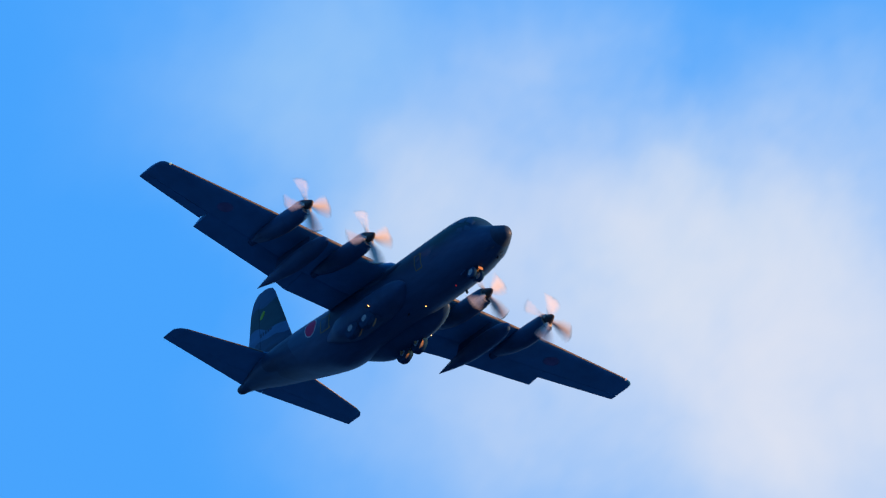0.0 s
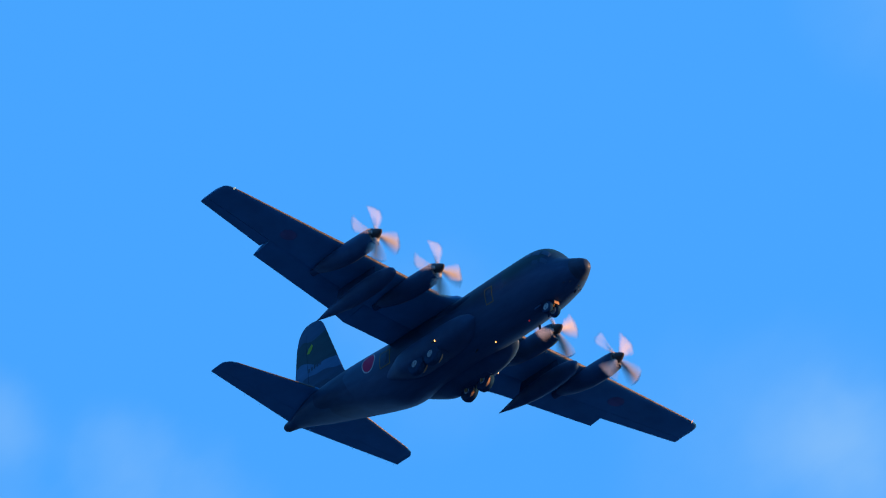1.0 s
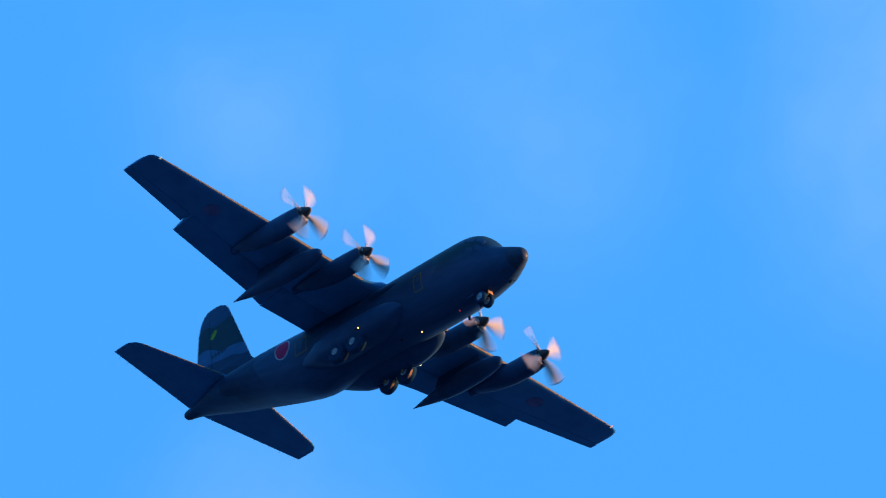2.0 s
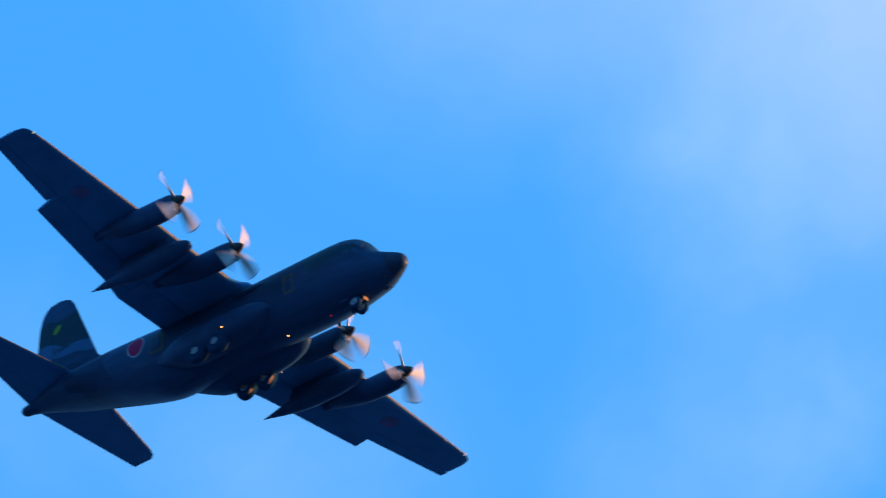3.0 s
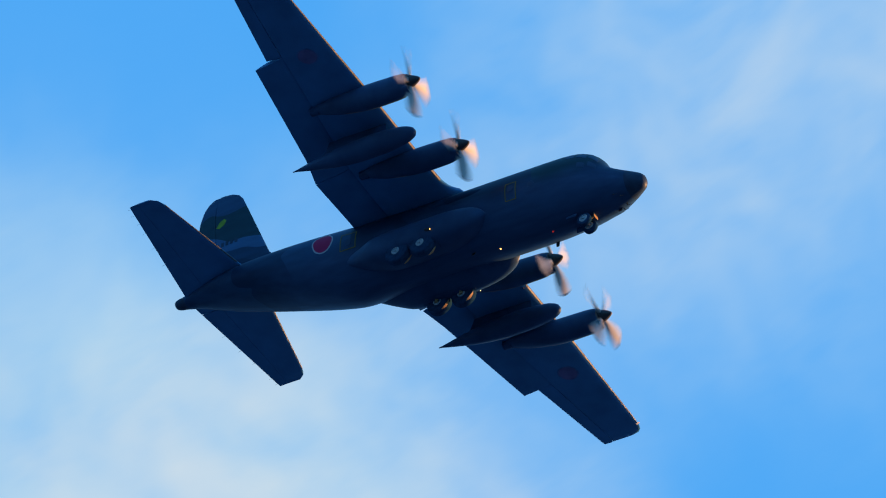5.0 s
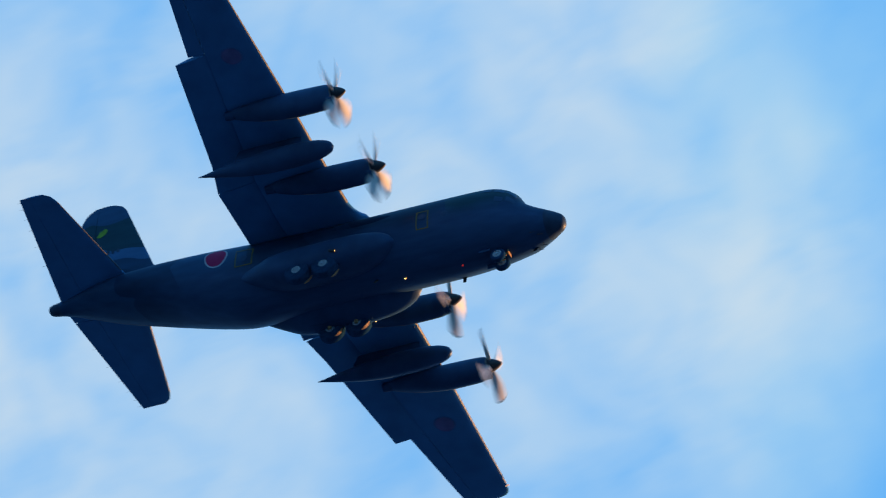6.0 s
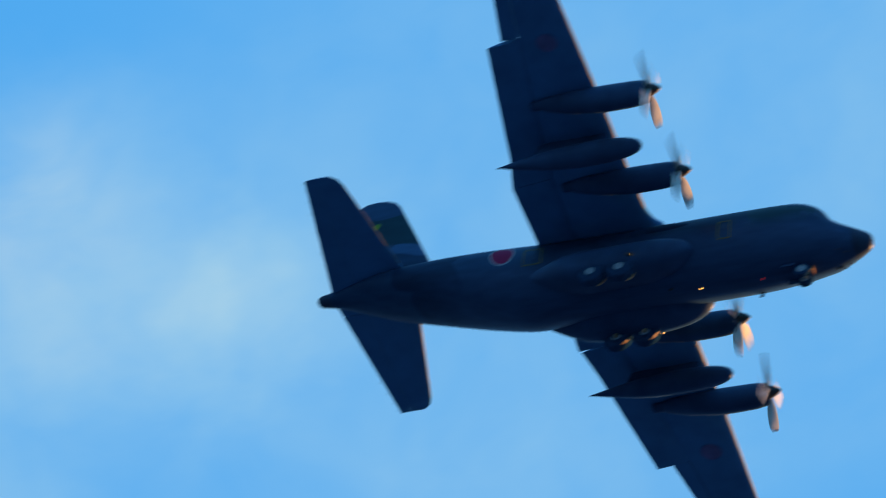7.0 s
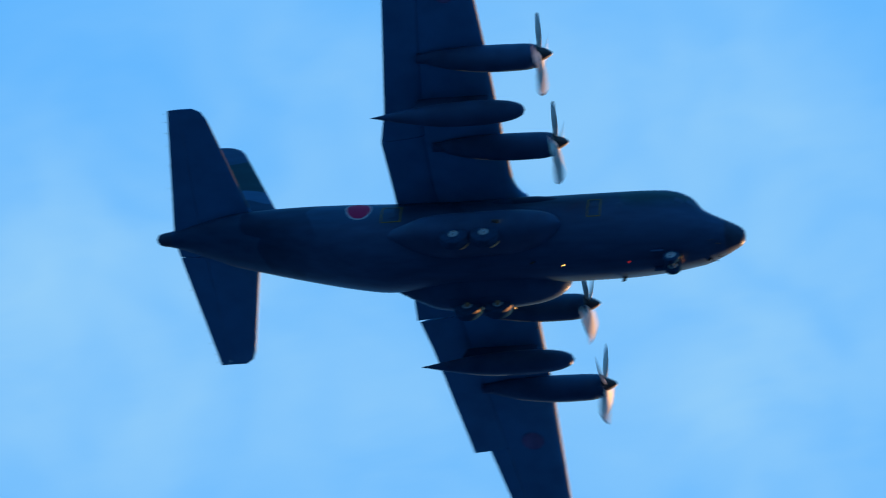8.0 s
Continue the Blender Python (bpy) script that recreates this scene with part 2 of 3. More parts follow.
# underside tone: the cool shade's dark blue is put into the paint
UNDER_SHADE = (0.021, 0.062, 0.122)
# camouflage fields, darkened and blued to stand for the shaded side
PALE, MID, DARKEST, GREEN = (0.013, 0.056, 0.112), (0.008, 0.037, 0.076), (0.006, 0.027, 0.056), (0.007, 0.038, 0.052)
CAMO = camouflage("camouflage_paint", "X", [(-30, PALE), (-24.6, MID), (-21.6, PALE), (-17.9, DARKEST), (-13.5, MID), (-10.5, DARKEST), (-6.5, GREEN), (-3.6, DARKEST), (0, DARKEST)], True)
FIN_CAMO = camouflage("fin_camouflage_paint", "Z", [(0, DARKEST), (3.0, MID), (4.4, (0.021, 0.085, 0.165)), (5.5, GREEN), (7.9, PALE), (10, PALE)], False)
RADOME = shader("radome_black", (0.026, 0.050, 0.080), 0.45, bump=0.1)
# two tones of one paint even out the light: wings lighter, pods darker
BELLY = shader("wing_shade_blue", (0.030, 0.165, 0.310), 0.42, vary=0.12, scale=0.8, bump=0.1)
POD = shader("pod_shade_blue", UNDER_SHADE, 0.42, vary=0.2, scale=0.8, bump=0.1)
DARK = shader("soot_dark_metal", (0.03, 0.03, 0.032), 0.6, 0.3)
STEEL = shader("bare_steel", (0.45, 0.44, 0.42), 0.35, 0.9)
BLADE = shader("blade_grey", (0.48, 0.45, 0.40), 0.5, 0.0, vary=0.06)
BLADE_TIP = shader("blade_tip_black", (0.04, 0.04, 0.04), 0.5)
# navy instead of rubber black, to sink into the belly's shade
TYRE = shader("gear_shade_navy", (0.012, 0.044, 0.086), 0.85, bump=0.3, scale=6)
TYRE.node_tree.nodes["Principled BSDF"].inputs["Specular IOR Level"].default_value = 0.0
HUB = shader("white_wheel_hub", (0.26, 0.30, 0.32), 0.4, vary=0.15)
RED = shader("roundel_red", (0.36, 0.012, 0.06), 0.5, vary=0.1)
# shaded copies of the roundel's red and white, blued to suit the wing
DISC_SHADE = shader("wing_disc_shade_tone", (0.14, 0.125, 0.24), 0.6, vary=0.2)
RING_SHADE = shader("wing_ring_shade_tone", (0.065, 0.145, 0.28), 0.6, vary=0.2)
EDGE = shader("sun_catching_metal", (0.11, 0.105, 0.10), 0.60, 0.85, vary=0.25, scale=3.0)
WHITE = shader("roundel_white", (0.30, 0.31, 0.33), 0.5, vary=0.06)
YELLOW = shader("stencil_yellow", (0.20, 0.14, 0.025), 0.55, vary=0.15)
LIME = shader("emblem_yellow_green", (0.16, 0.24, 0.03), 0.55, vary=0.2, scale=4)
STENCIL = shader("stencil_dark", (0.02, 0.045, 0.07), 0.6)
GLASS = shader("window_glass", (0.020, 0.055, 0.10), 0.35, vary=0.05)
# the low sun's orange is put into this colour
STRUT = shader("gear_sunlit_orange", (0.40, 0.23, 0.11), 0.5, vary=0.15)
LAMP = shader("lit_lamp_glass", (0.9, 0.85, 0.7), 0.2, glow=(1.0, 0.42, 0.09), glow_strength=6.0)
BEACON = shader("red_beacon_glass", (0.5, 0.02, 0.02), 0.2, glow=(1.0, 0.05, 0.03), glow_strength=0.3)
NAV_GREEN = shader("green_lamp_glass", (0.1, 0.5, 0.4), 0.2, glow=(1.0, 0.85, 0.6), glow_strength=0.4)
NAV_RED = shader("red_lamp_glass", (0.5, 0.05, 0.03), 0.2, glow=(1.0, 0.6, 0.4), glow_strength=0.6)
# blue is put in to colour the light bounced upward
GROUND = shader("blue_bounce_ground", (0.012, 0.062, 0.13), 0.9, vary=0.4, scale=0.05, bump=0.3)


# ---------------------------------------------------------------- building helpers
def part(name, bm, material, parent=None, label="", smooth=40.0):
    """Links a bmesh as one mesh object under a thing or a part."""
    bmesh.ops.recalc_face_normals(bm, faces=bm.faces)
    data = bpy.data.meshes.new(name)
    limit = radians(smooth)
    for f in bm.faces:
        f.smooth = True
    for e in bm.edges:
        if len(e.link_faces) == 2 and e.calc_face_angle(0) > limit:
            e.smooth = False
    bm.to_mesh(data)
    bm.free()
    data.materials.append(material)
    ob = new(name, data)
    if parent:
        ob.parent = parent
    if label:
        ob["label"] = label
    return ob


def loft(bm, rings, close_ends=True):
    """Skins closed rings of points, all of one length."""
    made = [[bm.verts.new(p) for p in ring] for ring in rings]
    n = len(made[0])
    for a, b in zip(made, made[1:]):
        for i in range(n):
            j = (i + 1) % n
            bm.faces.new((a[i], a[j], b[j], b[i]))
    if close_ends:
        bm.faces.new(made[0])
        bm.faces.new(list(reversed(made[-1])))
    return made


def tube(bm, a, b, ra, rb=None, n=12):
    """A round bar from a to b."""
    a, b = Vector(a), Vector(b)
    rb = ra if rb is None else rb
    turn = (b - a).to_track_quat("Z", "Y").to_matrix()
    ring = lambda c, r: [c + turn @ Vector((r * math.cos(2 * math.pi * i / n), r * math.sin(2 * math.pi * i / n), 0)) for i in range(n)]
    loft(bm, [ring(a, ra), ring(b, rb)])


def slab(bm, corners, thick):
    """A plate of even thickness on four or more corners in one plane."""
    pts = [Vector(c) for c in corners]
    normal = (pts[1] - pts[0]).cross(pts[2] - pts[0]).normalized() * thick
    loft(bm, [pts, [p + normal for p in pts]])


def spline(rows, x):
    """Smooth reading of rows (x, values...) that run in falling x."""
    xs = [-r[0] for r in rows]
    i = max(0, min(len(rows) - 2, int(np.searchsorted(xs, -x)) - 1))
    x0, x1 = rows[i][0], rows[i + 1][0]
    u = min(1, max(0, (x - x0) / (x1 - x0)))
    got = []
    for k in range(1, len(rows[0])):
        p0, p1 = rows[i][k], rows[i + 1][k]
        pa = rows[i - 1] if i else rows[i]
        pb = rows[i + 2] if i + 2 < len(rows) else rows[i + 1]
        d = x1 - x0
        m0 = (p1 - pa[k]) / ((x1 - pa[0]) or 1) * d
        m1 = (pb[k] - p0) / ((pb[0] - x0) or 1) * d
        if (p1 - p0) * (p0 - pa[k]) <= 0:
            m0 = 0
        if (p1 - p0) * (pb[k] - p1) <= 0:
            m1 = 0
        got.append((2 * u**3 - 3 * u**2 + 1) * p0 + (u**3 - 2 * u**2 + u) * m0 + (3 * u**2 - 2 * u**3) * p1 + (u**3 - u**2) * m1)
    return got


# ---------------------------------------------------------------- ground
# unseen ground, added so its blue bounce fills the aircraft's underside
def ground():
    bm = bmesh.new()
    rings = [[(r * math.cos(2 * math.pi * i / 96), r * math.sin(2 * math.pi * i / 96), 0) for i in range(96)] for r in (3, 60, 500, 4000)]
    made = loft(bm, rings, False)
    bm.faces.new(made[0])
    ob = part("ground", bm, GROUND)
    return tagged(ob, "unseen ground reaching to the horizon, tinted blue to bounce fill light", "ground", kind="structure")


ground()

# ---------------------------------------------------------------- aircraft
# x runs forward from the nose tip, y to the port side, z up from the fuselage's axis
aircraft = tagged(new("cargo_aircraft"), "four-engined camouflaged military cargo aircraft in flight, gear and flaps down", "aircraft")

# station: x, top, bottom, half width, squareness
HULL = [
    (-0.00, -0.86, -0.98, 0.05, 2.0),
    (-0.05, -0.66, -1.18, 0.25, 2.0),
    (-0.18, -0.50, -1.35, 0.42, 2.0),
    (-0.45, -0.34, -1.50, 0.60, 2.0),
    (-0.95, -0.12, -1.72, 0.88, 2.0),
    (-1.60, 0.18, -1.94, 1.20, 2.0),
    (-2.10, 0.55, -2.08, 1.42, 2.0),
    (-2.50, 1.22, -2.16, 1.58, 2.0),
    (-3.00, 1.70, -2.24, 1.74, 2.0),
    (-3.70, 1.98, -2.30, 1.90, 2.0),
    (-4.60, 2.05, -2.34, 2.00, 2.0),
    (-5.80, 2.02, -2.36, 2.08, 2.0),
    (-10.0, 2.00, -2.26, 2.12, 2.0),
    (-16.8, 2.15, -2.24, 2.12, 2.05),
    (-18.2, 2.18, -2.10, 2.10, 2.2),
    (-20.0, 2.20, -1.48, 2.03, 2.4),
    (-22.0, 2.22, -0.70, 1.92, 2.5),
    (-24.0, 2.24, 0.05, 1.76, 2.4),
    (-26.0, 2.25, 0.74, 1.45, 2.3),
    (-27.6, 2.24, 1.26, 0.95, 2.1),
    (-28.5, 2.22, 1.53, 0.63, 2.0),
    (-29.1, 2.24, 1.62, 0.42, 2.0),
    (-29.5, 2.22, 1.67, 0.33, 2.0),
    (-29.7, 2.14, 1.76, 0.23, 2.0),
    (-29.78, 2.00, 1.90, 0.06, 2.0),
]


def hull(x, angle, out=0.0):
    """A point of the skin: angle in degrees, 0 on the port side, 90 on top, 180 on the starboard side."""
    top, bottom, half, square = spline(HULL, x)
    c, s = math.cos(radians(angle)), math.sin(radians(angle))
    cy = math.copysign(abs(c) ** (2 / square), c)
    cz = math.copysign(abs(s) ** (2 / square), s)
    return Vector((x, (half + out) * cy, (top + bottom) / 2 + ((top - bottom) / 2 + out) * cz))


def hull_angle(x, z, starboard):
    top, bottom, half, square = spline(HULL, x)
    s = max(-1, min(1, (z - (top + bottom) / 2) / ((top - bottom) / 2)))
    a = math.degrees(math.asin(math.copysign(abs(s) ** (square / 2), s)))
    return 180 - a if starboard else a


def hull_piece(name, x0, x1, step, material, label):
    xs = list(np.arange(x0, x1, -step)) + [x1]
    xs = sorted(set([round(float(x), 3) for x in xs] + [r[0] for r in HULL if x1 <= r[0] <= x0]), reverse=True)
    bm = bmesh.new()
    loft(bm, [[hull(x, 360 * i / 56) for i in range(56)] for x in xs])
    return part(name, bm, material, aircraft, label, 50)


def skin_patch(name, x0, z0, outline, material, starboard=True, parent=None, out=0.012, label="", hole=None):
    """A thin plate that lies on the hull: outline in metres along x and up the skin, about (x0, z0)."""
    a0 = hull_angle(x0, z0, starboard)
    top, bottom, half, _ = spline(HULL, x0)
    per = 360 / (2 * math.pi * (half + (top - bottom) / 2) / 2)
    lay = lambda u, v, o: hull(x0 + u, a0 + (-v if starboard else v) * per, o)
    bm = bmesh.new()
    inner = hole or [(0, 0)]
    steps = 4
    n = len(outline)
    upper = []
    for k in range(steps + 1):
        w = k / steps
        row = []
        for i in range(n):
            hu, hv = inner[i % len(inner)]
            ou, ov = outline[i]
            row.append(bm.verts.new(lay(hu + (ou - hu) * w, hv + (ov - hv) * w, out)))
        upper.append(row)
    for a, b in zip(upper, upper[1:]):
        for i in range(n):
            j = (i + 1) % n
            bm.faces.new((a[i], a[j], b[j], b[i]))
    rim = [bm.verts.new(lay(u, v, -0.01)) for u, v in outline]
    for i in range(n):
        j = (i + 1) % n
        bm.faces.new((upper[-1][i], upper[-1][j], rim[j], rim[i]))
    bmesh.ops.remove_doubles(bm, verts=bm.verts, dist=1e-5)
    return part(name, bm, material, parent or aircraft, label)


def disc_outline(r, n=40):
    return [(r * math.cos(2 * math.pi * i / n), r * math.sin(2 * math.pi * i / n)) for i in range(n)]


def box_outline(w, h, n=6):
    e = [(-w / 2 + w * i / n, -h / 2) for i in range(n)] + [(w / 2, -h / 2 + h * i / n) for i in range(n)]
    e += [(w / 2 - w * i / n, h / 2) for i in range(n)] + [(-w / 2, h / 2 - h * i / n) for i in range(n)]
    return e


def fuselage():
    hull_piece("nose_radome", 0.0, -0.92, 0.08, RADOME, "black rounded nose radome")
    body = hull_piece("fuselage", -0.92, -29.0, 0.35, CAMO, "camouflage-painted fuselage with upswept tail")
    hull_piece("tail_cone", -29.0, -29.78, 0.06, RADOME, "dark rounded tail cone")
    # windscreen and side panes round the cockpit
    for side in (True, False):
        for x, z, w, h in ((-2.62, 0.72, 0.52, 0.50), (-3.25, 0.95, 0.55, 0.52), (-3.90, 1.02, 0.50, 0.50), (-2.55, -0.05, 0.45, 0.38), (-3.15, 0.02, 0.42, 0.36)):
            skin_patch("cockpit_window", x, z, box_outline(w, h), GLASS, side, body)
        for x, z in ((-6.03, -0.45), (-7.28, -0.30), (-17.45, -0.1)):
            pane = skin_patch("cabin_window", x, z, disc_outline(0.17, 20), GLASS, side, body)
            skin_patch("window_rim", x, z, disc_outline(0.20, 20), POD, side, pane, out=0.018, hole=disc_outline(0.17, 20))
        # yellow rescue outlines round the doors
        for x, z, w, h in ((-7.28, -0.48, 0.68, 1.15), (-17.45, 0.02, 1.0, 1.1)):
            skin_patch("door_outline", x, z, box_outline(w, h), YELLOW, side, body, hole=box_outline(w - 0.10, h - 0.10), label="yellow painted rescue outline round a door")
    # red discs with white rings
    for side in (True, False):
        ring = skin_patch("roundel_ring", -19.15, 0.66, disc_outline(0.68), WHITE, side, body, hole=disc_outline(0.605), label="thin white ring round a red disc")
        skin_patch("roundel_disc", -19.15, 0.66, disc_outline(0.61), RED, side, body, out=0.010, label="red painted disc")
    # long fairings that swell below the wing roots
    for q in (1, -1):
        bm = bmesh.new()
        rings = []
        for k in range(25):
            u = -1 + 2 * k / 24
            w = max(0.02, (1 - u * u) ** 0.5)
            rings.append([(-10.9 - 2.1 * u, q * (1.82 + 0.36 * w * math.cos(g)), 0.45 + 0.42 * w * math.sin(g)) for g in [2 * math.pi * i / 20 for i in range(20)]])
        loft(bm, rings)
        part("wing_root_fairing", bm, CAMO, aircraft, "smooth painted fairing swelling under the wing root")
    # small things along the belly
    bm = bmesh.new()
    tube(bm, hull(-5.67, 270), hull(-5.67, 270) + Vector((0, 0, -0.06)), 0.05, 0.035)
    part("belly_beacon", bm, BEACON, aircraft, "glowing red beacon under the belly")
    bm = bmesh.new()
    tube(bm, hull(-8.94, 270, -0.05), hull(-8.94, 270, 0.04), 0.045, 0.03)
    part("belly_lamp", bm, LAMP, aircraft, "small glowing amber lamp under the belly")
    for x, a, long in ((-6.08, 306, 0.24), (-1.75, 292, 0.10), (-10.4, 262, 0.2)):
        p, q = hull(x, a, -0.03), hull(x - 0.08, a, long)
        bm = bmesh.new()
        loft(bm, [[p + Vector((0.12, 0, 0)), p + Vector((0, 0.025, 0)), p + Vector((-0.12, 0, 0)), p + Vector((0, -0.025, 0))],
                  [q + Vector((0.08, 0, 0)), q + Vector((0, 0.015, 0)), q + Vector((-0.1, 0, 0)), q + Vector((0, -0.015, 0))]])
        part("blade_antenna", bm, DARK, aircraft)
    # pitot tubes on short arms under the nose
    for x, a in ((-1.30, 250), (-1.30, 290), (-1.62, 240), (-1.62, 300)):
        p, q = hull(x, a, -0.02), hull(x, a, 0.11)
        bm = bmesh.new()
        tube(bm, p, q, 0.022, 0.018, 8)
        tube(bm, q + Vector((-0.06, 0, 0)), q + Vector((0.24, 0, -0.01)), 0.018, 0.011, 8)
        part("pitot_tube", bm, DARK, aircraft)
    return body


fuselage()


# ---- wings
def wing_mid(y):
    return 1.50 + 0.034 * abs(y)


LEAD = [(0, -10.5), (1.45, -10.85), (1.6, -11.02), (1.8, -11.17), (2.1, -11.31), (2.5, -11.41), (3.2, -11.47), (4.2, -11.49), (11, -11.58), (18.6, -11.84), (19.7, -11.90), (20.0, -12.0), (20.2, -12.2), (20.3, -12.6)]
TRAIL = [(0, -16.75), (5.65, -16.75), (14.4, -15.38), (20.0, -14.45), (20.3, -14.38)]


def along(rows, y):
    return float(np.interp(abs(y), [r[0] for r in rows], [r[1] for r in rows]))


def foil(u, thick):
    """Upper and lower height of a wing section at u (0 nose, 1 tail), for a chord of 1."""
    h = 5 * thick * (0.2969 * math.sqrt(u) - 0.126 * u - 0.3516 * u**2 + 0.2843 * u**3 - 0.1015 * u**4)
    camber = 0.02 * (1 - (2 * u - 0.8) ** 2) if u > 0 else 0
    return camber + h, camber - h


US = [0, 0.008, 0.03, 0.07, 0.13, 0.22, 0.34, 0.48, 0.6, 0.7, 0.8, 0.9, 1.0]


def section(y, lead, trail, mid, thick, u0=0.0, u1=1.0, hang=0.0):
    """A closed ring of the section at y, from u0 to u1 of its chord, its rear part swung down by hang degrees about u0."""
    chord = lead - trail
    us = [u0 + (u1 - u0) * (u if u0 == 0 else k / (len(US) - 1)) for k, u in enumerate(US)]
    ring = [(lead - chord * u, mid + chord * foil(u, thick)[0]) for u in us]
    ring += [(lead - chord * u, mid + chord * foil(u, thick)[1] - 0.002) for u in reversed(us)]
    if hang:
        c, s = math.cos(radians(hang)), math.sin(radians(hang))
        x0 = lead - chord * u0
        z0 = mid + chord * sum(foil(u0, thick)) / 2
        ring = [(x0 + (x - x0) * c - (z - z0) * s, z0 + (x - x0) * s + (z - z0) * c) for x, z in ring]
    return [Vector((x, y, z)) for x, z in ring]


def thickness(y):
    return float(np.interp(abs(y), [0, 20.2], [0.17, 0.125]))


HINGE = 0.74


def wings():
    for s in (1, -1):
        bm = bmesh.new()
        ys = [0.02, 1.45, 1.6, 1.7, 1.8, 1.95, 2.1, 2.3, 2.5, 2.9, 3.2, 4.2, 5.65, 8, 11, 14.4]
        loft(bm, [section(s * y, along(LEAD, y), along(TRAIL, y), wing_mid(y), thickness(y), 0, HINGE) for y in ys])
        wing = part("wing", bm, BELLY, aircraft, "high wing with underside blued and lightened for the shade")
        bm = bmesh.new()
        ys = [14.4, 16.5, 18.6, 19.4, 19.8, 20.0, 20.1, 20.2, 20.28]
        loft(bm, [section(s * y, along(LEAD, y), along(TRAIL, y), wing_mid(y), thickness(y) * (1 if y < 19.9 else 0.85 if y < 20.15 else 0.5), 0, HINGE) for y in ys])
        part("wing_tip", bm, BELLY, wing)
        bm = bmesh.new()
        loft(bm, [section(s * y, along(LEAD, y), along(TRAIL, y), wing_mid(y), thickness(y), HINGE + 0.012, 1.0) for y in (14.48, 16.5, 18.6, 19.4, 19.8, 20.0, 20.1, 20.2, 20.28)])
        part("aileron", bm, BELLY, wing)
        # flaps run out and hang down
        for y0, y1 in ((1.5, 5.58), (5.70 if s > 0 else 5.61, 14.42)):
            rings = []
            for y in np.linspace(y0, y1, 6):
                lead, trail = along(LEAD, y), along(TRAIL, y)
                start = lead - (lead - trail) * HINGE + 0.03
                end = trail - float(np.interp(y, [1.9, 5.6, 5.8, 14.4], [0.62, 0.80, 0.60, 0.74]))
                chord = start - end
                base = wing_mid(y) + (lead - trail) * sum(foil(HINGE, thickness(y))) / 2 - 0.06
                flap_foil = [(u, *foil(u, 0.15)) for u in US]
                c, q = math.cos(radians(10)), math.sin(radians(10))
                flat = [(-chord * u, chord * hi) for u, hi, _ in flap_foil] + [(-chord * u, chord * lo - 0.002) for u, _, lo in reversed(flap_foil)]
                rings.append([Vector((start + x * c - z * q, s * y, base + x * q + z * c)) for x, z in flat])
            bm = bmesh.new()
            loft(bm, rings)
            part("flap", bm, BELLY, wing, "lowered wing flap")
        # metal strip added round the wing's nose to catch an orange sun rim
        bm = bmesh.new()
        loft(bm, [section(s * y, along(LEAD, y) + 0.005, along(TRAIL, y), wing_mid(y), thickness(y) * 1.03, 0, 0.009) for y in (2.7, 4.2, 5.65, 8, 11, 14.4, 16.5, 18.6, 19.4)])
        part("leading_edge", bm, EDGE, wing, "metal strip added to catch a sun rim along the leading edge")
        # red discs under the wings
        bm = bmesh.new()
        y0, x0, r = 14.0, -13.1, 0.52
        rows = []
        for k in (0.02, 0.5, 1.0):
            row = []
            for i in range(32):
                x, y = x0 + k * r * math.cos(i * math.pi / 16), y0 + k * r * math.sin(i * math.pi / 16)
                lead, trail = along(LEAD, y), along(TRAIL, y)
                u = (lead - x) / (lead - trail)
                row.append(Vector((x, s * y, wing_mid(y) + (lead - trail) * foil(u, thickness(y))[1] - 0.014)))
            rows.append(row)
        rows.append([p + Vector((0, 0, 0.02)) for p in rows[-1]])
        loft(bm, rows)
        part("roundel_disc", bm, DISC_SHADE, wing, "red disc toned bluish like the shaded wing")
        bm = bmesh.new()
        rows = []
        for k, drop in ((1.02, -0.004), (1.02, 0.012), (1.16, 0.012), (1.16, -0.004)):
            row = []
            for i in range(32):
                x, y = x0 + k * r * math.cos(i * math.pi / 16), y0 + k * r * math.sin(i * math.pi / 16)
                lead, trail = along(LEAD, y), along(TRAIL, y)
                u = (lead - x) / (lead - trail)
                row.append(Vector((x, s * y, wing_mid(y) + (lead - trail) * foil(u, thickness(y))[1] - drop)))
            rows.append(row)
        loft(bm, rows, False)
        part("roundel_ring", bm, RING_SHADE, wing, "pale ring toned bluish like the shaded wing")
        # tip lamps
        bm = bmesh.new()
        y = 19.55
        p = Vector((along(LEAD, y) + 0.02, s * y, wing_mid(y)))
        tube(bm, p + Vector((-0.1, 0, 0)), p + Vector((0.06, 0, 0)), 0.07, 0.04)
        part("tip_lamp", bm, NAV_RED if s > 0 else NAV_GREEN, wing, "small glowing wing-tip lamp")
        # small landing lamp in the leading edge
        bm = bmesh.new()
        y = 6.7
        p = Vector((along(LEAD, y) - 0.12, s * y, wing_mid(y) - 0.22))
        tube(bm, p + Vector((-0.05, 0, 0.02)), p + Vector((0.02, 0, -0.02)), 0.055)
        part("edge_lamp", bm, GLASS, wing)


wings()


